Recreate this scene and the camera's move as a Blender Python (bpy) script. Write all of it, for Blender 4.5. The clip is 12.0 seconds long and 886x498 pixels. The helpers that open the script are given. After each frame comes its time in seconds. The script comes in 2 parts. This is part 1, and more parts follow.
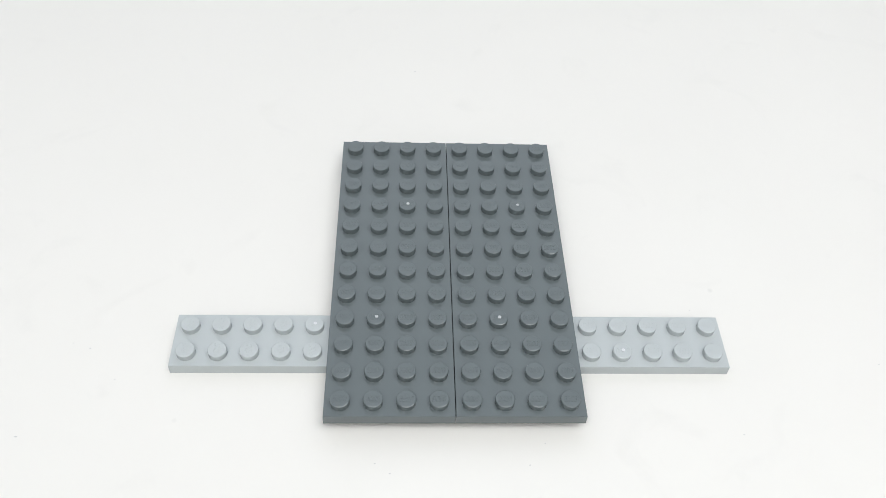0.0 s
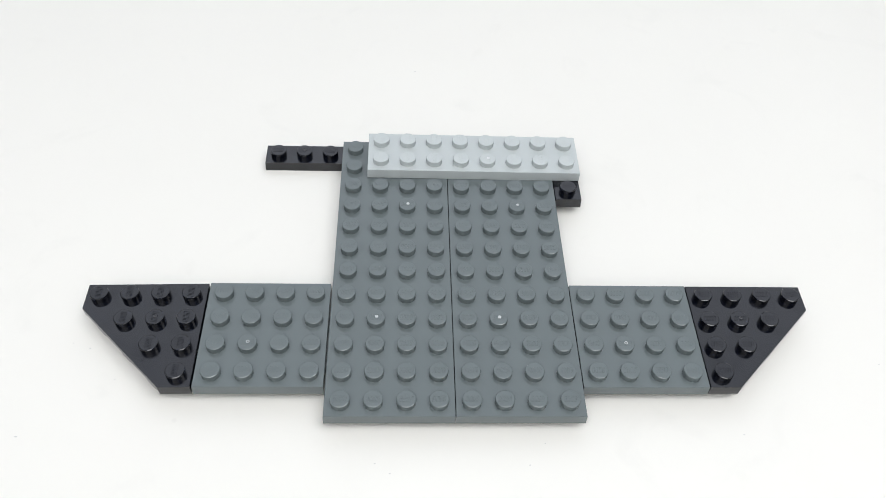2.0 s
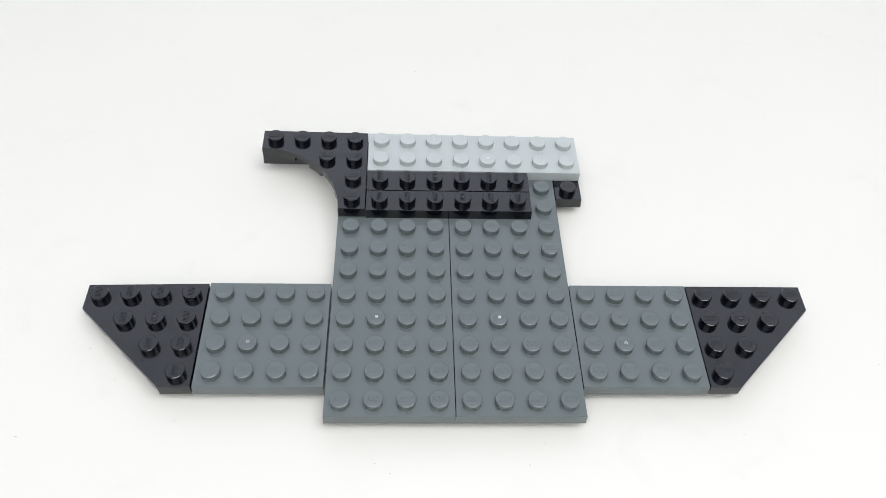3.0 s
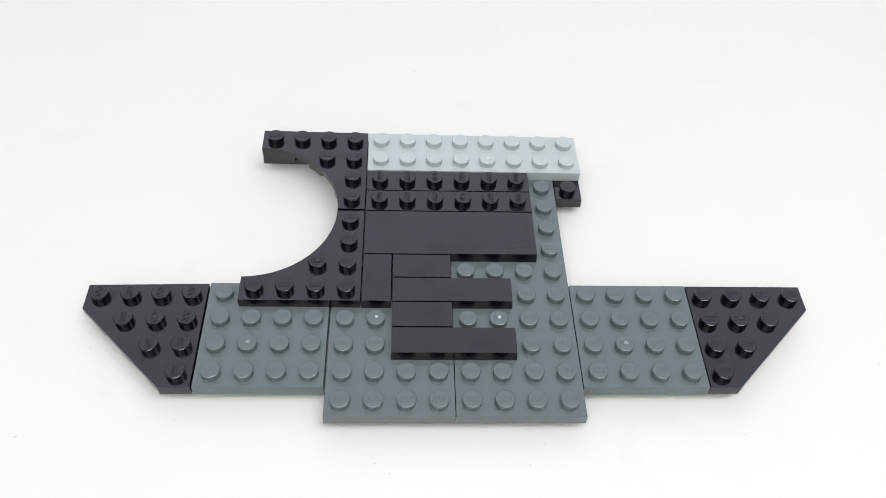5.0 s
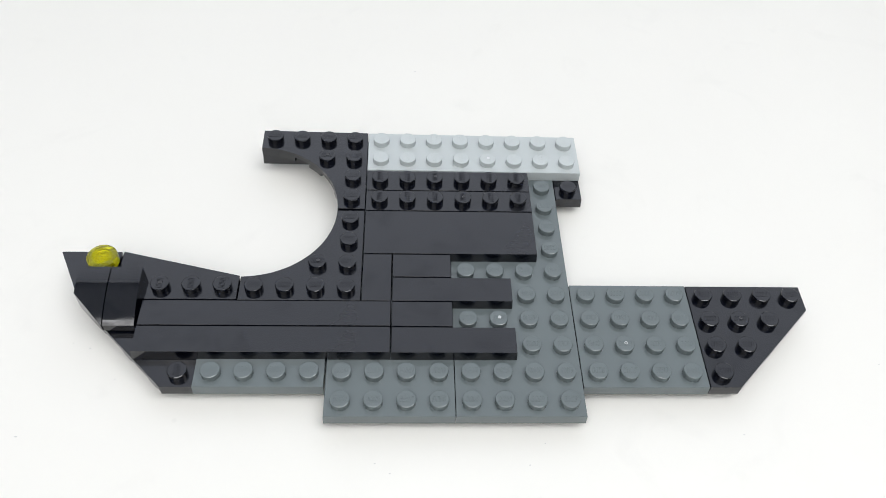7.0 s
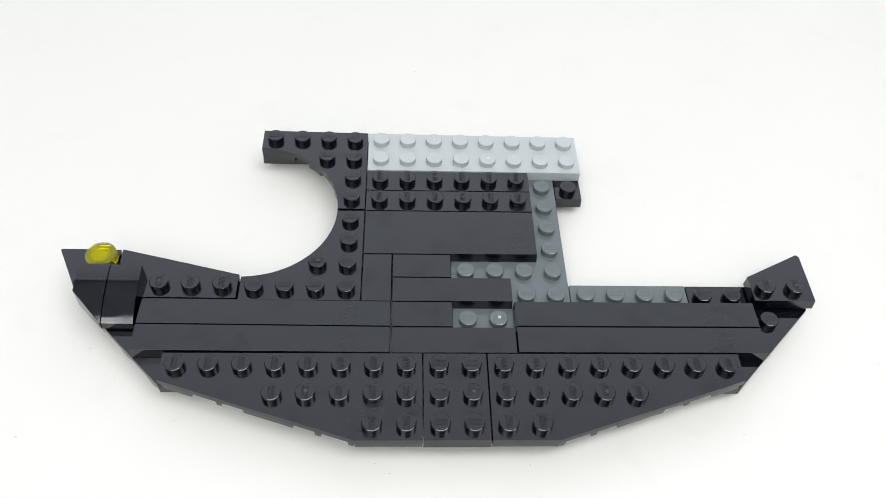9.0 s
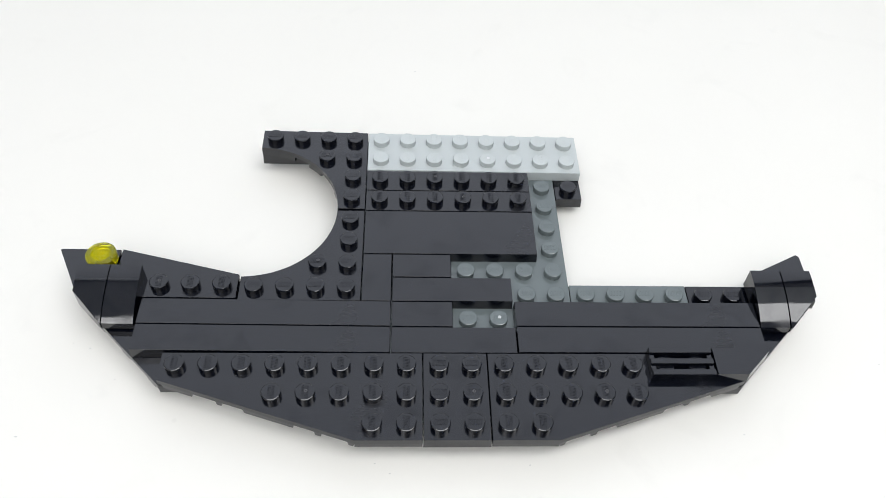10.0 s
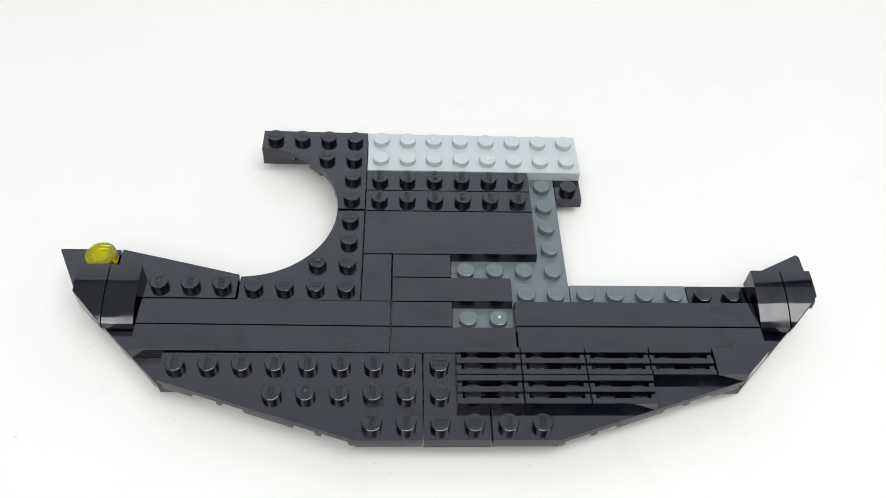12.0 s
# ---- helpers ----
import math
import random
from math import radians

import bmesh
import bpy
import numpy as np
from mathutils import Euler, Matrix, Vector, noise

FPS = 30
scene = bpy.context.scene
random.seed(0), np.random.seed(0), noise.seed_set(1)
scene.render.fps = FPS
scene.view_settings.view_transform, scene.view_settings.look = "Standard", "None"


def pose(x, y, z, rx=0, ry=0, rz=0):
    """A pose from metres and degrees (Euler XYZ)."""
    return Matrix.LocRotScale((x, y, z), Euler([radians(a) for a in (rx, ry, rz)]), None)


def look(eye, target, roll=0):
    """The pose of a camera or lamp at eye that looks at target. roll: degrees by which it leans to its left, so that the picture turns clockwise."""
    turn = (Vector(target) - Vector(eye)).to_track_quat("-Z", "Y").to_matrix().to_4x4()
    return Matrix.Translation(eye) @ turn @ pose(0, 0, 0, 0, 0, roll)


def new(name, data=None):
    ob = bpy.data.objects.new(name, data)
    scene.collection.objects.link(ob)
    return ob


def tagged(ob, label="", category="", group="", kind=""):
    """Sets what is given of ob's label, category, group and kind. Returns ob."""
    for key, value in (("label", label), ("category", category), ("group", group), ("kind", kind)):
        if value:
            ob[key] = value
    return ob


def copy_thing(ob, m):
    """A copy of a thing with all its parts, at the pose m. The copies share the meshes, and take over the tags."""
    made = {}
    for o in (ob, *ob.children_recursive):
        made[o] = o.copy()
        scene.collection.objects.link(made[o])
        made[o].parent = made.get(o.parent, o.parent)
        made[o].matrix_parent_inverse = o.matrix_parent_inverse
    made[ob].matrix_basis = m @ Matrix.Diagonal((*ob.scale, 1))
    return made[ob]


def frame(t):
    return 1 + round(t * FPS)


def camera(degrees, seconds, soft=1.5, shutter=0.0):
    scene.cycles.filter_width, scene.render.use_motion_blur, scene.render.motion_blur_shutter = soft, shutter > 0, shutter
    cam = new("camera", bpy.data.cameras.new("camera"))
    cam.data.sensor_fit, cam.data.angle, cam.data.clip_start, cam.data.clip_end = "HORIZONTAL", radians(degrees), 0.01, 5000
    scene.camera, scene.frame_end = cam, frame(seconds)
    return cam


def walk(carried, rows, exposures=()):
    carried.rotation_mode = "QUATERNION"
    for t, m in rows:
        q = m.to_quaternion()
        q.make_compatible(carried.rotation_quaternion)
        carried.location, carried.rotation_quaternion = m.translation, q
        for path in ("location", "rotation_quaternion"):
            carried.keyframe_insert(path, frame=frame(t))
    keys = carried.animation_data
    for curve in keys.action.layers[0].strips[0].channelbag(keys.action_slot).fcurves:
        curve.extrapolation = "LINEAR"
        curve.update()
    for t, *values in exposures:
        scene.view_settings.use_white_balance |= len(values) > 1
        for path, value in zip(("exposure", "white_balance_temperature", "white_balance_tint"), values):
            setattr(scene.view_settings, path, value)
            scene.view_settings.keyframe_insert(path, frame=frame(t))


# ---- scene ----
S = 0.008          # stud pitch
PL = 0.0032        # plate height
MM = 0.001

# ---------------------------------------------------------------- camera
eye = Vector((-0.012995, -0.097099, 0.185439))
yaw, dip = radians(4.2329), radians(50.0342)
ahead = Vector((math.sin(yaw) * math.cos(dip), math.cos(yaw) * math.cos(dip), -math.sin(dip)))
cam = camera(56.0, 12.0, soft=0.75)
stand = look(eye, eye + ahead, 3.764)
walk(cam, [(0.0, stand), (12.0, stand)], exposures=[(0.0, -0.16), (0.33, -0.16), (0.37, -0.12), (0.63, -0.12), (0.7, -0.08), (7.2, -0.08), (8.8, -0.02), (12.0, -0.02)])

# ---------------------------------------------------------------- light
world = bpy.data.worlds.new("room_air")
world.use_nodes = True
world.node_tree.nodes["Background"].inputs[0].default_value = (0.9, 0.95, 1.0, 1)
world.node_tree.nodes["Background"].inputs[1].default_value = 0.05
scene.world = world

lamp = bpy.data.lights.new("softbox", "AREA")
lamp.shape, lamp.size, lamp.size_y = "RECTANGLE", 1.2, 0.32
lamp.energy, lamp.color = 7.8, (0.99, 0.992, 1.0)
softbox = new("softbox_light", lamp)
softbox.matrix_world = pose(0.14, -0.235, 1.0, 0, 0, 20)

# unseen lamp, added behind the model so that black tops reflect something bright
back_panel = bpy.data.lights.new("window_daylight", "AREA")
back_panel.shape, back_panel.size, back_panel.size_y = "RECTANGLE", 2.3, 2.1
back_panel.energy, back_panel.spread, back_panel.color = 19.4, radians(162), (0.895, 0.945, 1.055)
back_lamp = new("window_daylight", back_panel)
back_lamp.matrix_world = look((0, 1.03, 1.55), (0, 0, 1.55))

# unseen fill lamp, added to weaken the shadow along the model's front
front = bpy.data.lights.new("front_fill", "AREA")
front.shape, front.size, front.size_y = "RECTANGLE", 1.3, 0.95
front.energy, front.color = 12.0, (1.0, 0.985, 0.965)
front_fill = new("front_softbox_light", front)
front_fill.matrix_world = look((-0.36, -1.12, 1.36), (0, 0.05, 0))

# unseen panel, added overhead to brighten reflections on the curved slopes
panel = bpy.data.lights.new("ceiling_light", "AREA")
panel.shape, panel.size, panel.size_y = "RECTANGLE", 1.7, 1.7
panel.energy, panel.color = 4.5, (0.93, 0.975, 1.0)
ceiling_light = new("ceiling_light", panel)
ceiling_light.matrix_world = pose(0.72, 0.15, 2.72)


# ---------------------------------------------------------------- materials
def plastic(name, colour, rough=0.16, mottled=0.06, scratch=0.10, ior=1.5, dusty=False):
    """Moulded ABS: glossy, with a faint flow mottle, orange peel and hair scratches."""
    m = bpy.data.materials.new(name)
    m.use_nodes = True
    nt = m.node_tree
    n, ln = nt.nodes, nt.links
    b = n["Principled BSDF"]
    tc = n.new("ShaderNodeTexCoord")
    big = n.new("ShaderNodeTexNoise")
    big.inputs["Scale"].default_value, big.inputs["Detail"].default_value = 60, 3
    fine = n.new("ShaderNodeTexNoise")
    fine.inputs["Scale"].default_value, fine.inputs["Detail"].default_value = 900, 2
    ln.new(tc.outputs["Object"], big.inputs["Vector"])
    ln.new(tc.outputs["Object"], fine.inputs["Vector"])
    mix = n.new("ShaderNodeMix")
    mix.data_type = "RGBA"
    mix.inputs[6].default_value = (*[c * (1 - mottled) for c in colour], 1)
    mix.inputs[7].default_value = (*[c * (1 + mottled) for c in colour], 1)
    ln.new(big.outputs["Fac"], mix.inputs[0])
    ln.new(mix.outputs[2], b.inputs["Base Color"])
    stretch = n.new("ShaderNodeMapping")
    stretch.inputs["Scale"].default_value = (1, 14, 1)
    stretch.inputs["Rotation"].default_value = (0, 0, 0.5)
    ln.new(tc.outputs["Object"], stretch.inputs["Vector"])
    hair = n.new("ShaderNodeTexNoise")
    hair.inputs["Scale"].default_value, hair.inputs["Detail"].default_value = 160, 4
    ln.new(stretch.outputs["Vector"], hair.inputs["Vector"])
    rr = n.new("ShaderNodeMapRange")
    rr.inputs[1].default_value, rr.inputs[2].default_value = 0.45, 0.75
    rr.inputs[3].default_value, rr.inputs[4].default_value = rough, rough + scratch
    ln.new(hair.outputs["Fac"], rr.inputs[0])
    ln.new(rr.outputs[0], b.inputs["Roughness"])
    if dusty:
        smudge = n.new("ShaderNodeTexNoise")
        smudge.inputs["Scale"].default_value, smudge.inputs["Detail"].default_value = 75, 5
        ln.new(tc.outputs["Object"], smudge.inputs["Vector"])
        sr = n.new("ShaderNodeMapRange")
        sr.inputs[1].default_value, sr.inputs[2].default_value, sr.inputs[4].default_value = 0.55, 0.69, 0.22
        ln.new(smudge.outputs["Fac"], sr.inputs[0])
        more = n.new("ShaderNodeMath")
        ln.new(rr.outputs[0], more.inputs[0])
        ln.new(sr.outputs[0], more.inputs[1])
        ln.new(more.outputs[0], b.inputs["Roughness"])
        speck = n.new("ShaderNodeTexVoronoi")
        speck.inputs["Scale"].default_value = 95
        info = n.new("ShaderNodeObjectInfo")
        away = n.new("ShaderNodeVectorMath")
        ln.new(tc.outputs["Object"], away.inputs[0])
        ln.new(info.outputs["Random"], away.inputs[1])
        ln.new(away.outputs[0], speck.inputs["Vector"])
        # greasy finger marks take some of the gloss
        shift = n.new("ShaderNodeVectorMath")
        shift.operation, shift.inputs[3].default_value = "SCALE", 1.7
        ln.new(away.outputs[0], shift.inputs[0])
        grease = n.new("ShaderNodeTexNoise")
        grease.inputs["Scale"].default_value, grease.inputs["Detail"].default_value = 62, 7
        grease.inputs["Roughness"].default_value, grease.inputs["Distortion"].default_value = 0.62, 0.6
        ln.new(shift.outputs[0], grease.inputs["Vector"])
        gr = n.new("ShaderNodeMapRange")
        gr.inputs[1].default_value, gr.inputs[2].default_value = 0.52, 0.70
        gr.inputs[3].default_value, gr.inputs[4].default_value = 0.53, 0.43
        ln.new(grease.outputs["Fac"], gr.inputs[0])
        ln.new(gr.outputs[0], b.inputs["Specular IOR Level"])
        near = n.new("ShaderNodeMath")
        near.operation, near.inputs[1].default_value = "LESS_THAN", 0.013
        ln.new(speck.outputs["Distance"], near.inputs[0])
        dust = n.new("ShaderNodeMix")
        dust.data_type = "RGBA"
        dust.inputs[7].default_value = (0.45, 0.45, 0.45, 1)
        ln.new(near.outputs[0], dust.inputs[0])
        ln.new(mix.outputs[2], dust.inputs[6])
        ln.new(dust.outputs[2], b.inputs["Base Color"])
    bump = n.new("ShaderNodeBump")
    bump.inputs["Strength"].default_value, bump.inputs["Distance"].default_value = 0.10, 0.00004
    ln.new(fine.outputs["Fac"], bump.inputs["Height"])
    ln.new(bump.outputs["Normal"], b.inputs["Normal"])
    b.inputs["IOR"].default_value = ior
    return m


def matte(name, colour, spread=0.03, scale=4.0, rough=0.8):
    m = bpy.data.materials.new(name)
    m.use_nodes = True
    n, ln = m.node_tree.nodes, m.node_tree.links
    b = n["Principled BSDF"]
    tc = n.new("ShaderNodeTexCoord")
    no = n.new("ShaderNodeTexNoise")
    no.inputs["Scale"].default_value, no.inputs["Detail"].default_value = scale, 5
    ln.new(tc.outputs["Object"], no.inputs["Vector"])
    mix = n.new("ShaderNodeMix")
    mix.data_type = "RGBA"
    mix.inputs[6].default_value = (*[c * (1 - spread) for c in colour], 1)
    mix.inputs[7].default_value = (*[min(1, c * (1 + spread)) for c in colour], 1)
    ln.new(no.outputs["Fac"], mix.inputs[0])
    ln.new(mix.outputs[2], b.inputs["Base Color"])
    b.inputs["Roughness"].default_value = rough
    return m


def table_white():
    """White laminate with faint smudges and a few grey specks of dust."""
    m = matte("white_laminate", (0.735, 0.726, 0.690), 0.02, 14.0, 0.55)
    n, ln = m.node_tree.nodes, m.node_tree.links
    b = n["Principled BSDF"]
    old = b.inputs["Base Color"].links[0].from_socket
    tc = n.new("ShaderNodeTexCoord")
    vor = n.new("ShaderNodeTexVoronoi")
    vor.inputs["Scale"].default_value = 26
    ln.new(tc.outputs["Object"], vor.inputs["Vector"])
    speck = n.new("ShaderNodeMapRange")
    speck.inputs[1].default_value, speck.inputs[2].default_value = 0.012, 0.03
    speck.inputs[3].default_value, speck.inputs[4].default_value = 0.35, 0.0
    ln.new(vor.outputs["Distance"], speck.inputs[0])
    smear = n.new("ShaderNodeTexNoise")
    smear.inputs["Scale"].default_value, smear.inputs["Detail"].default_value = 34, 6
    smear.inputs["Distortion"].default_value = 1.5
    ln.new(tc.outputs["Object"], smear.inputs["Vector"])
    sm = n.new("ShaderNodeMapRange")
    sm.inputs[1].default_value, sm.inputs[2].default_value = 0.60, 0.78
    sm.inputs[3].default_value, sm.inputs[4].default_value = 0.0, 0.11
    ln.new(smear.outputs["Fac"], sm.inputs[0])
    add = n.new("ShaderNodeMath")
    add.operation = "MAXIMUM"
    ln.new(speck.outputs[0], add.inputs[0])
    ln.new(sm.outputs[0], add.inputs[1])
    mix = n.new("ShaderNodeMix")
    mix.data_type = "RGBA"
    ln.new(add.outputs[0], mix.inputs[0])
    ln.new(old, mix.inputs[6])
    mix.inputs[7].default_value = (0.45, 0.45, 0.43, 1)
    ln.new(mix.outputs[2], b.inputs["Base Color"])
    return m


DARK = plastic("dark_grey_plastic", (0.116, 0.138, 0.142), 0.06, scratch=0.06)
LIGHT = plastic("light_grey_plastic", (0.43, 0.465, 0.468), 0.08, 0.02, scratch=0.06)
BLACK = plastic("black_plastic", (0.0025, 0.0032, 0.0062), 0.05, 0.2, dusty=True, ior=1.57, scratch=0.07)
WHITE = plastic("white_moulding_mark", (0.60, 0.62, 0.63), 0.4, 0.03)
MARK = plastic("pale_moulding_mark", (0.46, 0.48, 0.49), 0.4, 0.05)
DULL = plastic("dull_moulding_mark", (0.05, 0.05, 0.055), 0.5, 0.05)
TABLE = table_white()
WALL = matte("white_wall_paint", (0.80, 0.80, 0.79))
CEIL = matte("ceiling_paint", (0.74, 0.75, 0.76))
FLUFF = matte("pale_dust", (0.56, 0.56, 0.55), 0.1, 900)
FLOOR = matte("grey_floor", (0.35, 0.34, 0.33), 0.1, 12)


def clear_plastic(name, colour, clear, ior):
    m = bpy.data.materials.new(name)
    m.use_nodes = True
    b = m.node_tree.nodes["Principled BSDF"]
    b.inputs["Base Color"].default_value = (*colour, 1)
    b.inputs["Transmission Weight"].default_value = clear
    b.inputs["Roughness"].default_value = 0.02
    b.inputs["IOR"].default_value = ior
    return m


YELLOW = clear_plastic("clear_yellow_plastic", (1.0, 0.95, 0.0), 0.90, 1.5)
CLEAR_YELLOW = clear_plastic("thin_clear_yellow_plastic", (1.0, 0.95, 0.0), 0.84, 1.25)
YELLOW_BARS = clear_plastic("moulded_yellow_plastic", (0.97, 0.92, 0.05), 0.68, 1.4)


# ---------------------------------------------------------------- mesh helpers
def finish(bm, name, material, sharp=32):
    bmesh.ops.recalc_face_normals(bm, faces=bm.faces[:])
    me = bpy.data.meshes.new(name)
    bm.to_mesh(me)
    bm.free()
    me.materials.append(material)
    for f in me.polygons:
        f.use_smooth = True
    me.set_sharp_from_angle(angle=radians(sharp))
    return me


def part(name, data, parent, label="", at=None):
    ob = new(name, data)
    ob.parent = parent
    if at is not None:
        ob.matrix_basis = at
    return tagged(ob, label)


def box(bm, x0, x1, y0, y1, z0, z1, bevel=0.0):
    v = bmesh.ops.create_cube(bm, size=1, matrix=Matrix.LocRotScale(
        ((x0 + x1) / 2, (y0 + y1) / 2, (z0 + z1) / 2), None, (x1 - x0, y1 - y0, z1 - z0)))["verts"]
    if bevel:
        e = {e for q in v for e in q.link_edges}
        bmesh.ops.bevel(bm, geom=list(e), offset=bevel, segments=1, affect="EDGES")


def prism(bm, pts, z0, z1, foot=None):
    lo = [bm.verts.new((x, y, z0)) for x, y in foot or pts]
    hi = [bm.verts.new((x, y, z1)) for x, y in pts]
    bm.faces.new(lo[::-1])
    bm.faces.new(hi)
    for i in range(len(pts)):
        j = (i + 1) % len(pts)
        bm.faces.new((lo[i], lo[j], hi[j], hi[i]))


def inset(pts, d):
    """The counter-clockwise outline pts moved inwards by d on every side."""
    out = []
    for i in range(len(pts)):
        a, b, c = (Vector(pts[k % len(pts)]) for k in (i - 1, i, i + 1))
        u, w = (b - a).normalized(), (c - b).normalized()
        nu, nw = Vector((-u.y, u.x)), Vector((-w.y, w.x))
        out.append(tuple(b + (nu + nw) * (d / max(0.3, 1 + nu.dot(nw)))))
    return out


def soften(bm, h, r=0.0001):
    """Rounds the edges round the top face at height h."""
    e = [e for e in bm.edges if all(abs(v.co.z - h) < 1e-6 for v in e.verts)]
    bmesh.ops.bevel(bm, geom=e, offset=r, segments=3, affect="EDGES", clamp_overlap=True)


def shell(pts, h=PL, open_sides=(), tabs=(), gap=0.00018, round_off=0.0001):
    """A hollow plate or tile on the outline pts (metres, counter-clockwise). Below open_sides the rim is cut short,
    but for tabs (side, from, to), as shares of the side's length."""
    bm = bmesh.new()
    # the sides lean in a little from foot to top, so neighbours meet at the foot
    foot, waist = inset(pts, 0.00002), inset(pts, (gap + 0.00002) / 2)
    pts = inset(pts, gap)
    roof, rim = 0.0013, 0.0014
    if not open_sides:
        inner = inset(pts, rim)
        n = len(pts)
        o0 = [bm.verts.new((x, y, 0)) for x, y in foot]
        o1 = [bm.verts.new((x, y, h)) for x, y in pts]
        i0 = [bm.verts.new((x, y, 0)) for x, y in inner]
        i1 = [bm.verts.new((x, y, h - roof)) for x, y in inner]
        bm.faces.new(o1)
        bm.faces.new(i1[::-1])
        for i in range(n):
            j = (i + 1) % n
            bm.faces.new((o0[i], o0[j], o1[j], o1[i]))
            bm.faces.new((i0[j], i0[i], i1[i], i1[j]))
            bm.faces.new((o0[j], o0[i], i0[i], i0[j]))
        soften(bm, h, round_off)
    else:
        low = h - 0.0016
        prism(bm, pts, low, h, waist)
        soften(bm, h, round_off)
        n = len(pts)
        for i in range(n):
            a, b = Vector(pts[i]), Vector(pts[(i + 1) % n])
            u = (b - a).normalized()
            nu = Vector((-u.y, u.x))
            spans = [(0.0, 1.0)] if i not in open_sides else [(s, e) for k, s, e in tabs if k == i]
            for s, e in spans:
                p, q = a.lerp(b, s), a.lerp(b, e)
                lean = 0.0003 if i in open_sides and e - s < 0.99 else 0.0
                r0, r1 = p + nu * rim, q + nu * rim
                if i not in open_sides:
                    r0, r1 = r0 + u * rim * 0.999, r1 - u * rim * 0.999
                lo = [(p + u * lean), (q - u * lean), r1 - u * lean, r0 + u * lean]
                hi = [p, q, r1, r0]
                vl = [bm.verts.new((*c, 0)) for c in lo]
                vh = [bm.verts.new((*c, low)) for c in hi]
                bm.faces.new(vl[::-1])
                bm.faces.new(vh)
                for k in range(4):
                    m2 = (k + 1) % 4
                    bm.faces.new((vl[k], vl[m2], vh[m2], vh[k]))
    return bm


def stud_mesh(name, material, turned):
    """A stud with softened rim and four low raised slanted loops on its top."""
    bm = bmesh.new()
    prof = [(2.42, 0.0), (2.42, 1.57), (2.36, 1.71), (2.20, 1.78), (0.0, 1.78)]
    seg = 28
    rings = [[bm.verts.new((r * MM * math.cos(2 * math.pi * k / seg), r * MM * math.sin(2 * math.pi * k / seg), z * MM))
              for k in range(seg)] for r, z in prof[:-1]]
    for a, b in zip(rings, rings[1:]):
        for k in range(seg):
            j = (k + 1) % seg
            bm.faces.new((a[k], a[j], b[j], b[k]))
    bm.faces.new(rings[-1])
    raised = {BLACK: 1.875, DARK: 1.82}.get(material, 1.805)
    for k in range(4):
        u = -1.26 + 0.84 * k

        def ring(half, tall, z):
            quad = [(u + sx * half + 0.22 * sy * tall, sy * tall) for sx, sy in ((-1, -1), (1, -1), (1, 1), (-1, 1))]
            quad = [(-q, p) for p, q in quad] if turned else quad
            return [bm.verts.new((p * MM, q * MM, z * MM)) for p, q in quad]

        loops = [ring(0.35, 0.80, 1.77), ring(0.31, 0.75, raised), ring(0.18, 0.59, raised), ring(0.14, 0.54, 1.77)]
        for low, high in zip(loops, loops[1:]):
            for i in range(4):
                j = (i + 1) % 4
                bm.faces.new((low[i], low[j], high[j], high[i]))
    return finish(bm, name, material, 20)


STUDS = {(m.name, t): stud_mesh("stud", m, t) for m in (DARK, LIGHT, BLACK) for t in (False, True)}


def mark_mesh(material, hollow=False):
    """The small round nub left by the mould's gate; hollow: a mere ring of it."""
    bm = bmesh.new()
    prof = [(0.46, 0.0), (0.46, 0.07), (0.28, 0.10), (0.24, 0.0 if hollow else 0.03)]
    seg = 14
    rings = [[bm.verts.new((r * MM * math.cos(2 * math.pi * k / seg), r * MM * math.sin(2 * math.pi * k / seg), z * MM))
              for k in range(seg)] for r, z in prof]
    for a, b in zip(rings, rings[1:]):
        for k in range(seg):
            j = (k + 1) % seg
            bm.faces.new((a[k], a[j], b[j], b[k]))
    if not hollow:
        bm.faces.new(rings[-1])
    return finish(bm, "moulding_mark", material)


PALE_MARK, DULL_MARK, WHITE_MARK, RING_MARK = mark_mesh(MARK), mark_mesh(DULL), mark_mesh(WHITE), mark_mesh(MARK, True)

LEFT_WING = set()   # what sits on the left wing, lifted as the front goes on, to fit the camera's view
HOMES = []      # thing, home pose, seconds at which it is set down (None: there from the start)


def middle(pts):
    xs, ys = [p[0] for p in pts], [p[1] for p in pts]
    return (min(xs) + max(xs)) / 2, (min(ys) + max(ys)) / 2


def rect(x0, x1, y0, y1):
    return [(x0, y0), (x1, y0), (x1, y1), (x0, y1)]


def home(cx, cy, level):
    return pose(cx * S, cy * S, level * PL)


def plate(name, outline, level, studs, material, when, label, category="plate", group="", mark=(), turned=False,
          open_sides=(), tabs=()):
    """A studded plate. outline and studs in stud pitches over the whole model, level in plate heights."""
    cx, cy = middle(outline)
    root = tagged(new(name), label, category, group)
    bm = shell([((x - cx) * S, (y - cy) * S) for x, y in outline], PL, open_sides, tabs, 0.00018 if material is BLACK else 0.0001, 0.00005 if material is BLACK else 0.0001)
    part("body", finish(bm, "body", material, 25), root)
    for x, y in studs:
        at = pose((x - cx) * S, (y - cy) * S, PL - 0.00002)
        s = part("stud", STUDS[(material.name, turned)], root, "", at)
        if any(abs(x - a) < 0.1 and abs(y - b) < 0.1 for a, b in mark):
            part("moulding_mark", {BLACK: DULL_MARK, LIGHT: WHITE_MARK}.get(material, RING_MARK if name == "square_plate" else PALE_MARK), s, "small pale moulding nub",
                 pose(0.0002, 0.0001, 0.00182))
    root.matrix_basis = home(cx, cy, level)
    HOMES.append((root, home(cx, cy, level), when))
    return root


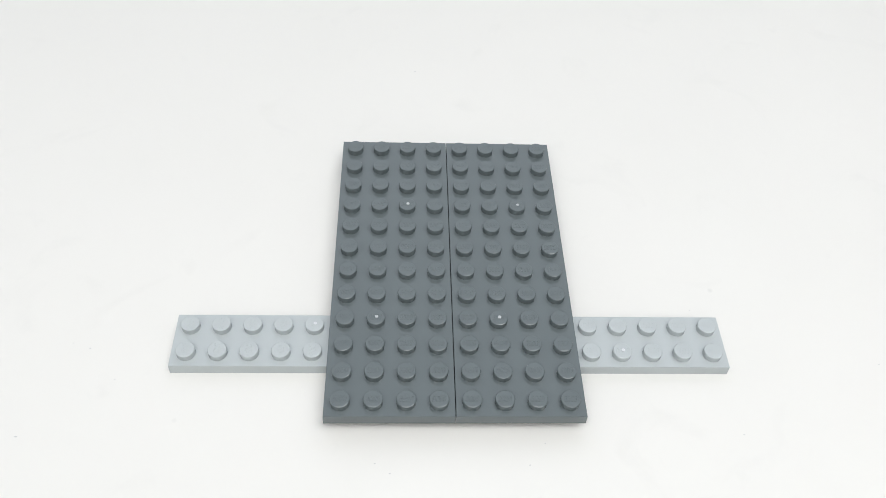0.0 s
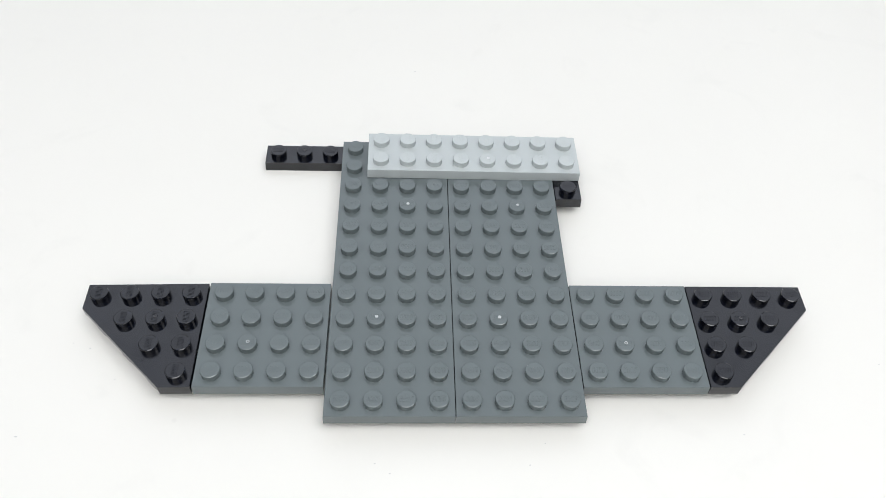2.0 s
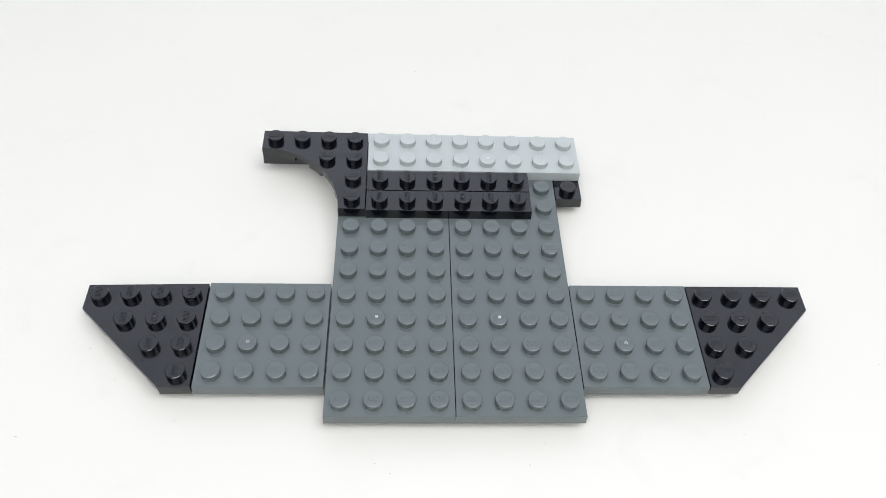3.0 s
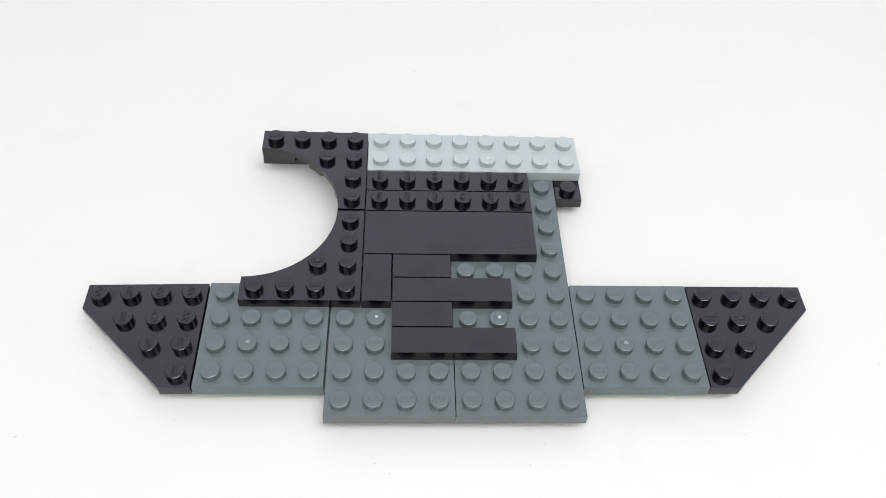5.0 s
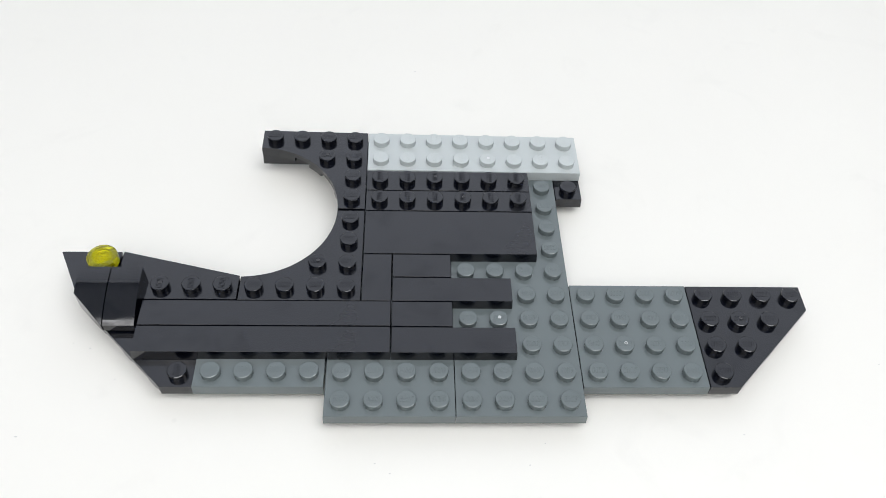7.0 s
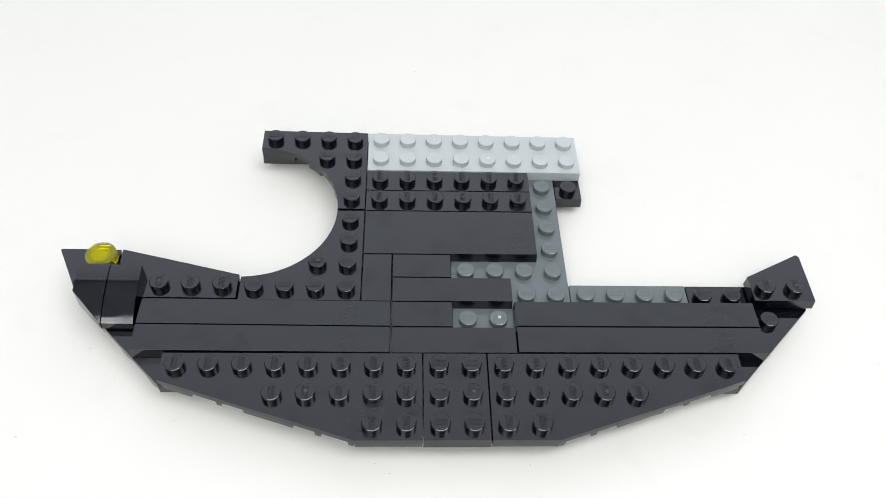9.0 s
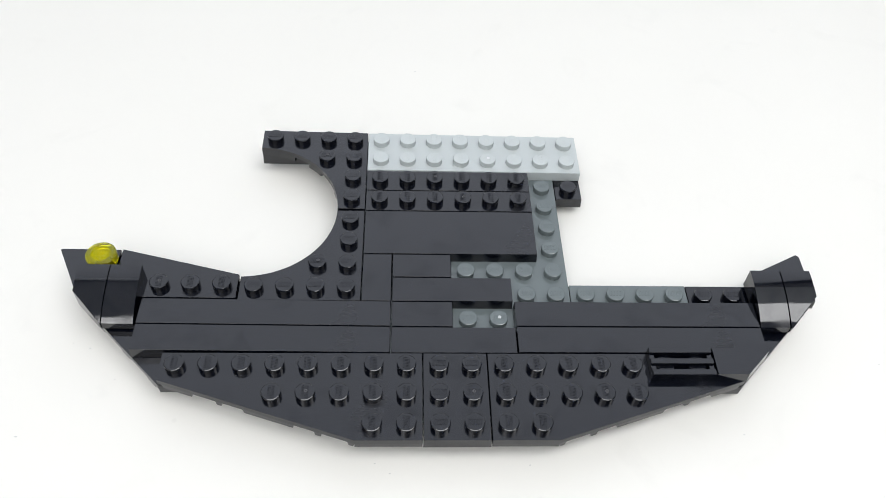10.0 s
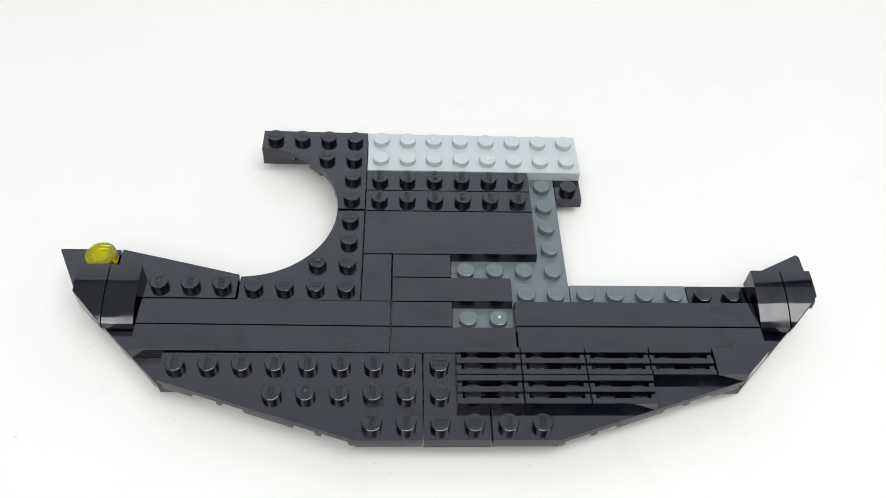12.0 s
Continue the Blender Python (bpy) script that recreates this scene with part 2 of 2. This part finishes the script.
def grid(x0, x1, y0, y1):
    return [(x + 0.5, y + 0.5) for y in range(y0, y1) for x in range(x0, x1)]


def tile(name, outline, level, material, when, label, group="", open_sides=()):
    cx, cy = middle(outline)
    bm = shell([((x - cx) * S, (y - cy) * S) for x, y in outline], PL, open_sides, (), 0.00021, 0.00005)
    ob = tagged(new(name, finish(bm, name, material, 25)), label, "tile", group)
    ob.matrix_basis = home(cx, cy, level)
    HOMES.append((ob, home(cx, cy, level), when))
    return ob


def again(ob, cx, cy, level, when, turn=0):
    """One more of the thing ob, centred at cx, cy."""
    m = home(cx, cy, level) @ pose(0, 0, 0, 0, 0, turn)
    c = copy_thing(ob, m)
    HOMES.append((c, m, when))
    return c


def slab(name, material, label, x0, x1, y0, y1, z0, z1, category, bevel=0.0, kind="structure"):
    bm = bmesh.new()
    box(bm, x0, x1, y0, y1, z0, z1, bevel)
    return tagged(new(name, finish(bm, name, material)), label, category, "", kind)


# ---------------------------------------------------------------- the room
slab("floor", FLOOR, "plain grey floor of a small room", -1.6, 1.6, -1.5, 1.15, -0.80, -0.75, "floor")
slab("ceiling", CEIL, "plain pale ceiling of a small room", -1.6, 1.6, -1.5, 1.15, 2.75, 2.80, "ceiling")


def open_back_wall():
    """The unseen back wall with one wide opening through it for the added lamp."""
    bm = bmesh.new()
    for x0, x1, z0, z1 in ((-1.6, -1.42, -0.8, 2.8), (1.42, 1.6, -0.8, 2.8), (-1.42, 1.42, -0.8, 0.48), (-1.42, 1.42, 2.62, 2.8)):
        box(bm, x0, x1, 1.05, 1.15, z0, z1)
    tagged(new("wall_north", finish(bm, "wall_north", WALL)), "unseen white painted wall with a wide opening for an added lamp", "wall", "", "structure")


open_back_wall()
slab("wall_south", WALL, "plain white painted wall", -1.6, 1.6, -1.6, -1.5, -0.80, 2.80, "wall")
slab("wall_west", WALL, "plain white painted wall", -1.7, -1.6, -1.6, 1.15, -0.80, 2.80, "wall")
slab("wall_east", WALL, "plain white painted wall", 1.6, 1.7, -1.6, 1.15, -0.80, 2.80, "wall")


def table():
    root = tagged(new("work_table"), "white laminate work table with a smooth bright top", "table", "", "structure")
    bm = bmesh.new()
    box(bm, -0.75, 0.75, -0.45, 0.75, -0.025, 0.0, 0.002)
    part("tabletop", finish(bm, "tabletop", TABLE), root)
    bm = bmesh.new()
    box(bm, -0.025, 0.025, -0.025, 0.025, -0.75, -0.025, 0.003)
    leg = finish(bm, "leg", WALL)
    for x in (-0.68, 0.68):
        for y in (-0.38, 0.68):
            part("leg", leg, root, "", pose(x, y, 0))
    return root


table()


def dust():
    """A few tiny grey flakes lying about on the tabletop."""
    bm = bmesh.new()
    rnd = random.Random(4)
    for x, y, r in ((-105.0, -1.7, 0.50), (-93.6, 23.3, 0.35), (-19.4, -8.9, 0.30), (114.1, 19.1, 0.30), (-98.3, 24.9, 0.30), (17.8, -9.4, 0.35), (72.2, -1.5, 0.30), (-85.4, 14.1, 0.30), (-9.4, 139.3, 0.50), (66.5, 36.4, 0.25), (22.1, -3.8, 0.25), (-15.7, -11.4, 0.30)):
        ring = [(x + r * rnd.uniform(0.5, 1.1) * math.cos(a), y + 0.6 * r * rnd.uniform(0.5, 1.1) * math.sin(a)) for a in (0, 0.9, 1.9, 3.0, 4.1, 5.2)]
        prism(bm, [(a * MM, b * MM) for a, b in ring], 0.00001, 0.00006)
    tagged(new("dust_specks", finish(bm, "dust_specks", FLUFF)), "tiny pale grey dust specks on the white tabletop", "dust", "", "stuff")


dust()

# ---------------------------------------------------------------- the first plates
plate("long_plate", rect(-9, -1, 2, 4), 0, grid(-9, -4, 2, 4) + grid(-3, -1, 2, 4), LIGHT, None,
      "light grey studded plastic plate lying flat on the table", mark=((-4.5, 3.5),), turned=True)
plate("long_plate", rect(-1, 9, 2, 4), 0, grid(4, 9, 2, 4), LIGHT, None,
      "long light grey studded plastic plate lying on the table", mark=((5.5, 2.5),))
plate("large_plate", rect(-4, 0, 0, 12), 1, grid(-4, 0, 0, 12), DARK, None,
      "large dark grey studded plastic plate over light grey plates", group="large dark plates", mark=((-1.5, 8.5), (-2.5, 3.5)))
plate("large_plate", rect(0, 4, 0, 12), 1, grid(0, 4, 0, 12), DARK, None,
      "large dark grey studded plastic plate over light grey plates", group="large dark plates", mark=((2.5, 8.5), (1.5, 3.5)))

# ---------------------------------------------------------------- the wings
plate("square_plate", rect(4, 8, 1, 5), 1.06, grid(4, 8, 1, 5), DARK, 0.1,
      "square dark grey studded plate beside a large plate", group="square dark plates", mark=((5.5, 2.5),))
corner_r = [(8, 1), (9, 1), (12, 4), (12, 5), (8, 5)]
corner_l = [(-x, y) for x, y in reversed(corner_r)]
steps = [(x + 0.5, y + 0.5) for y, n in ((1, 1), (2, 2), (3, 3), (4, 4)) for x in range(8, 8 + n)]
plate("corner_wedge_plate", corner_r, 1.04, steps, BLACK, 0.4,
      "black studded plate with a cut corner at the wing's end", "wedge plate", "corner wedge plates", ((9.5, 3.5),), False,
      (1,), ((1, 0.05, 0.16), (1, 0.38, 0.49), (1, 0.72, 0.83)))
plate("square_plate", rect(-8.03, -4.03, 1, 5), 1.06, grid(-8, -4, 1, 5), DARK, 0.7,
      "square dark grey studded plate beside a large plate", group="square dark plates", mark=((-6.5, 2.5),))
wing_left = plate("corner_wedge_plate", corner_l, 1, [(-x, y) for x, y in steps], BLACK, 1.0,
      "black studded plate with a cut corner at the wing's end", "wedge plate", "corner wedge plates", ((-9.5, 3.5),), True,
      (2,), ((2, 0.17, 0.28), (2, 0.51, 0.62), (2, 0.84, 0.95)))

# ---------------------------------------------------------------- the back
strip_right = plate("short_plate", rect(4, 5, 9, 12), 1, grid(4, 5, 9, 12), BLACK, 1.3,
      "short black studded plate beside the large grey plates", group="short black plates")
back_bar = plate("long_plate", rect(-3, 5, 10, 12), 2, grid(-3, 5, 10, 12), LIGHT, 1.6,
      "light grey studded plate across the back of the dark plates", mark=((1.5, 10.5),), turned=True)
strip_left = plate("short_plate", rect(-7, -4, 11, 12), 1, grid(-7, -4, 11, 12), BLACK, 1.9,
      "short black studded plate beside the large grey plates", group="short black plates", mark=((-5.5, 11.5),))


def bow(a0, a1, n=22):
    """The quarter-round bite, three studs in radius about (-7, 8), from angle a0 to a1."""
    return [(-7 + 3 * math.cos(radians(a0 + (a1 - a0) * k / n)), 8 + 3 * math.sin(radians(a0 + (a1 - a0) * k / n)))
            for k in range(n + 1)]


arc_back = bow(90, 0) + [(-3, 8), (-3, 12), (-7, 12)]
arc_cut = tuple(range(0, 22))
round_back = plate("round_cut_plate", arc_back, 2,
      [(-6.5, 11.5), (-5.5, 11.5), (-4.5, 11.5), (-3.5, 11.5), (-4.5, 10.5), (-3.5, 10.5), (-3.5, 9.5), (-3.5, 8.5)],
      BLACK, 2.2, "black studded plate with a quarter-round bite in it", "round-cut plate", "round-cut plates", ((-4.5, 10.5),),
      False, arc_cut, tuple((k, 0.0, 1.0) for k in (0, 1, 2, 3, 4, 5, 9, 10, 11, 17, 21)))
plate("narrow_plate", rect(-3, 3, 9, 10), 2, grid(-3, 3, 9, 10), BLACK, 2.5,
      "narrow black studded plate across the grey plates", group="narrow black plates", mark=((-0.5, 9.5),), turned=True)
plate("narrow_plate", rect(-3, 3, 8, 9), 2, grid(-3, 3, 8, 9), BLACK, 2.8,
      "narrow black studded plate across the grey plates", group="narrow black plates", mark=((0.5, 8.5),), turned=True)

# ---------------------------------------------------------------- smooth tiles
tile("wide_tile", rect(-3, 3, 6, 8), 2, BLACK, 3.1, "wide smooth glossy black tile over grey plates")
short = tile("short_tile", rect(-2, 0, 5, 6), 2, BLACK, 3.7, "short smooth glossy black tile", "short black tiles")
again(short, -2.5, 5, 2, 3.4, 90)
four = tile("smooth_tile", rect(-2, 2, 4, 5), 2, BLACK, 4.0, "smooth glossy black tile, four studs long", "middle black tiles")
again(short, -1, 3.5, 2, 4.3)
again(four, 0, 2.5, 2, 4.6)
arc_front = bow(0, -90) + [(-7, 4), (-3, 4), (-3, 8)]
plate("round_cut_plate", arc_front, 2,
      [(-6.5, 4.5), (-5.5, 4.5), (-4.5, 4.5), (-3.5, 4.5), (-4.5, 5.5), (-3.5, 5.5), (-3.5, 6.5), (-3.5, 7.5)],
      BLACK, 4.9, "black studded plate with a quarter-round bite in it", "round-cut plate", "round-cut plates", ((-4.5, 5.5),),
      False, arc_cut, tuple((k, 0.0, 1.0) for k in (0, 1, 8, 9, 15, 16, 20, 21)))
long_tile = tile("long_tile", rect(-10, -2, 3, 4), 2.05, BLACK, 5.2, "long smooth glossy black tile along the wing", "long black tiles")
again(long_tile, -6, 2.5, 2.05, 5.5)

# ---------------------------------------------------------------- the wing tips
plate("slanted_wedge_plate", [(-11, 4), (-7, 4), (-7, 5), (-11, 6)], 2.08, [(x + 0.5, 4.5) for x in range(-11, -7)], BLACK, 5.8,
      "black studded wedge plate with a slanted back edge", "wedge plate", "", ((-9.5, 4.5),), True)


def curved_slope(x0, x1, when, cut=0, label="", group="", level=2):
    """A curved slope two studs deep whose front half reaches down one plate lower; cut: the side (-1, 1) that slants away."""
    bm = bmesh.new()
    w, n = (x1 - x0) * S / 2 - 0.0001, 16
    top, lip = 2.15 * PL, 0.92 * PL
    radius = ((2 * S) ** 2 + (top - lip) ** 2) / (2 * (top - lip))
    side = []
    for k in range(n + 1):
        y = S - 2 * S * k / n
        side.append((y, top - radius + math.sqrt(radius ** 2 - (S - y) ** 2)))
    side[0] = (S - 0.0001, side[0][1])
    side[-1] = (-S + 0.0001, side[-1][1])
    side += [(-S + 0.0001, 0.25 * PL), (-S + 0.0012, 0.02 * PL), (-0.0001, 0.02 * PL), (-0.0001, PL + 0.00002), (S - 0.0001, PL + 0.00002)]
    rows = []
    for s in (-1, 1):
        row = []
        for y, z in side:
            x = s * w
            if s == cut and y < 0:
                x = s * (w + y * 0.97)
            row.append(bm.verts.new((x, y, z)))
        rows.append(row)
    bm.faces.new(rows[0])
    bm.faces.new(rows[1][::-1])
    for i in range(len(side)):
        j = (i + 1) % len(side)
        bm.faces.new((rows[0][i], rows[0][j], rows[1][j], rows[1][i]))
    bmesh.ops.triangulate(bm, faces=[f for f in bm.faces if len(f.verts) > 4])
    ob = tagged(new("curved_slope", finish(bm, "curved_slope", BLACK, 20)), label, "slope", group)
    m = home((x0 + x1) / 2, 4, level)
    ob.matrix_basis = m
    HOMES.append((ob, m, when))
    return ob


PLAIN_SLOPE = "glossy black curved slope piece on the wing tip"
CUT_SLOPE = "glossy black curved slope piece with a slanted outer side"
curved_slope(-11.06, -10.06, 6.1, 0, PLAIN_SLOPE, "curved slopes", 1.97)
plate("small_wedge_plate", [(-13.0, 6), (-13.05, 5.94), (-12.05, 4), (-11.04, 4), (-11.04, 6)], 2, [(-11.5, 4.5), (-11.5, 5.5)], BLACK, 6.4,
      "small black studded wedge plate at the wing tip", "wedge plate", "", ((-11.5, 5.5),), True)
curved_slope(-12.08, -11.07, 6.7, -1, CUT_SLOPE, "slanted curved slopes", 1.97)


def lathe(prof, seg=44):
    """A closed ring or disc turned from the profile prof (radius, height in mm); points on the axis close it."""
    bm = bmesh.new()
    rings = []
    for r, z in prof:
        if r == 0:
            rings.append([bm.verts.new((0, 0, z * MM))])
        else:
            rings.append([bm.verts.new((r * MM * math.cos(2 * math.pi * k / seg), r * MM * math.sin(2 * math.pi * k / seg), z * MM))
                          for k in range(seg)])
    pairs = list(zip(rings, rings[1:]))
    if prof[0][0] and prof[-1][0]:
        pairs.append((rings[-1], rings[0]))
    for a, b in pairs:
        for k in range(seg):
            j = (k + 1) % seg
            bm.faces.new([v for n, v in enumerate((a[k % len(a)], a[j % len(a)], b[j % len(b)], b[k % len(b)]))
                          if not (n == 1 and len(a) == 1) and not (n == 3 and len(b) == 1)])
    return bm


def round_tile(x, y, level, when):
    """A clear round tile: a thick rim and a thin middle over the stud that it sits on."""
    root = tagged(new("round_tile"), "clear yellow round tile on a black stud", "round tile")
    rim = lathe([(2.62, 0.0), (3.1, 0.0), (3.1, 0.5), (3.95, 0.6), (3.95, 2.95), (3.86, 3.12), (3.7, 3.2), (2.62, 3.2)])
    part("rim", finish(rim, "rim", YELLOW, 40), root)
    lens = lathe([(0, 2.0), (2.6, 2.0), (2.6, 3.2), (0, 3.2)])
    part("middle", finish(lens, "middle", CLEAR_YELLOW, 40), root)
    bars = bmesh.new()
    for row in (-0.95, 0.0, 0.95):
        for k in range(4):
            u = -1.05 + 0.7 * k + 0.12 * row
            box(bars, (u - 0.22) * MM, (u + 0.22) * MM, (row - 0.28) * MM, (row + 0.28) * MM, 1.86 * MM, 1.97 * MM)
    part("moulded_bars", finish(bars, "moulded_bars", YELLOW_BARS), root, "small raised yellow bars under the clear middle")
    m = home(x, y, level)
    root.matrix_basis = m
    HOMES.append((root, m, when))
    return root


round_tile(-11.52, 5.48, 3.0, 7.0)

# ---------------------------------------------------------------- the front
bow_r = [(1, -1), (3, -1), (9, 1), (9, 2), (1, 2)]
bow_l = [(-x, y) for x, y in reversed(bow_r)]
rows3 = grid(1, 9, 1, 2) + grid(1, 6, 0, 1) + grid(1, 3, -1, 0)
NOSE = "long black studded wedge plate with a slanted front edge"
plate("front_wedge_plate", bow_l, 2.06, [(-x, y) for x, y in rows3], BLACK, 7.3, NOSE, "wedge plate", "front wedge plates",
      ((-4.5, 0.5),), True, (2,), ((2, 0.02, 0.18), (2, 0.30, 0.335), (2, 0.44, 0.70), (2, 0.80, 0.84), (2, 0.965, 1.0)))
plate("small_plate", rect(-1, 1, -1, 2), 2.06, grid(-1, 1, -1, 2), BLACK, 7.6,
      "small black studded plate between the front wedge plates", mark=((0.5, 0.5),))
plate("front_wedge_plate", bow_r, 2.06, rows3, BLACK, 7.9, NOSE, "wedge plate", "front wedge plates",
      ((4.5, 0.5),), True, (1,), ((1, 0.0, 0.035), (1, 0.16, 0.20), (1, 0.30, 0.56), (1, 0.665, 0.70), (1, 0.82, 0.98)))
again(long_tile, 6, 3.5, 2.1, 8.2)
again(long_tile, 6, 2.5, 2.1, 8.5)
plate("small_wedge_plate", [(10.03, 4), (12.13, 4), (12.13, 5.92), (12.02, 6.03), (10.03, 5.03)], 2.3, [(10.5, 4.5), (11.5, 4.5)], BLACK, 8.8,
      "small black studded wedge plate with a raised back corner", "wedge plate", "", ((11.5, 4.5),), True)
curved_slope(11.02, 12.04, 9.1, 1, CUT_SLOPE, "slanted curved slopes", 2.12)
curved_slope(10, 11, 9.4, 0, PLAIN_SLOPE, "curved slopes", 2.12)
tile("cut_tile", [(8, 1), (9, 1), (9.85, 1.85), (9.85, 2), (8, 2)], 3, BLACK, 9.7, "smooth glossy black tile with a cut corner")


def grille(cx, cy, level, when):
    """A tile of three slats on two low cross bars."""
    root = tagged(new("grille_tile"), "glossy black slatted grille tile over studs", "tile", "grille tiles")
    x = S - 0.0001
    for y0, y1, h0 in ((-3.9, -2.35, 0.0), (-0.75, 0.75, 1.88), (2.35, 3.9, 0.0)):
        bm = bmesh.new()
        box(bm, -x, x, y0 * MM, y1 * MM, h0 * MM, PL, 0.0001)
        # web below the middle slat, added to block light between the studs
        if h0:
            box(bm, -1.35 * MM, 1.35 * MM, -0.7 * MM, 0.7 * MM, 0.02 * MM, 1.9 * MM)
        part("slat", finish(bm, "slat", BLACK, 25), root)
    for s in (-1, 1):
        bm = bmesh.new()
        a, b = sorted((s * (x - 0.00002), s * (x - 0.0013)))
        box(bm, a, b, -2.34 * MM, 2.34 * MM, 0.3 * MM, 2.5 * MM, 0.00008)
        part("cross_bar", finish(bm, "cross_bar", BLACK, 25), root)
    m = home(cx, cy, level)
    root.matrix_basis = m
    HOMES.append((root, m, when))
    return root


LEFT_WING |= {t for t, at, when in HOMES if when and at.translation.x < -5 * S and at.translation.y < 6 * S and at.translation.z > 1.5 * PL}
LEFT_WING.add(wing_left)

slats = grille(7, 1.5, 3, 10.0)
for gx, gy, when in ((5, 1.5, 10.3), (3, 1.5, 10.6), (1, 1.5, 10.9), (1, 0.5, 11.2), (3, 0.5, 11.5), (5, 0.5, 11.8)):
    again(slats, gx, gy, 3, when)


# ---------------------------------------------------------------- motion: each piece waits on the table, then is set down
def motions():
    root_of_wing = Matrix.Translation((-4 * S, 0, 2 * PL))
    bent = root_of_wing @ pose(-0.0001, 0, 0.0002, 0, 0.75, 0) @ root_of_wing.inverted()
    x, y, deep = -0.12, -0.075, 0.0
    for thing, at, when in HOMES:
        if when is None:
            continue
        meshes = [o for o in (thing, *thing.children) if o.type == "MESH"]
        turn = at.to_euler().z
        xs = [(o.matrix_basis if o is not thing else Matrix()) @ Vector(c) for o in meshes for c in o.bound_box]
        xs = [Matrix.Rotation(turn, 3, "Z") @ c for c in xs]
        w, d = max(c.x for c in xs) - min(c.x for c in xs), max(c.y for c in xs) - min(c.y for c in xs)
        if x + w > 0.16:
            x, y, deep = -0.12, y - deep - 0.012, 0.0
        wait = pose(x + w / 2, y - d / 2, 0.0, 0, 0, math.degrees(turn))
        x, deep = x + w + 0.012, max(deep, d)
        rows = [(0.0, wait), (when - 2 / FPS, wait)] if when > 0.15 else [(0.0, wait)]
        set_down = when - 1 / FPS
        steps_on = [(set_down, at)]
        if thing is strip_right:
            steps_on = [(set_down, pose(4.5 * S, 10.72 * S, 0)), (1.6 - 2 / FPS, pose(4.5 * S, 10.72 * S, 0)), (1.6 - 1 / FPS, at)]
        elif thing is strip_left:
            steps_on = [(set_down, pose(-5.5 * S, 11.65 * S, 0)), (2.2 - 2 / FPS, pose(-5.5 * S, 11.65 * S, 0)), (2.2 - 1 / FPS, at @ pose(0, 0, 0.0007, 0, 0.9, 0))]
        elif thing is round_back:
            steps_on = [(set_down, at @ pose(0, 0, 0.0007, 0, 0.9, 0))]
        elif thing is back_bar:
            steps_on = [(set_down, at @ pose(0, 0, 0.0001, 0, 0.4, 0))]
        elif thing is wing_left:
            sag = at @ pose(-0.0004, 0, -0.0005, 0, -1.6, 0)
            steps_on = [(set_down, sag), (5.2 - 2 / FPS, sag), (5.2 - 1 / FPS, at)]
        if thing in LEFT_WING and when < 7.3:
            lifted = bent @ steps_on[-1][1]
            steps_on += [(7.3 - 2 / FPS, steps_on[-1][1]), (7.3 - 1 / FPS, lifted)] if when < 7.1 else []
        elif thing in LEFT_WING:
            steps_on = [(when - 1 / FPS, bent @ at)]
        walk(thing, rows + steps_on + [(12.0, steps_on[-1][1])])


motions()
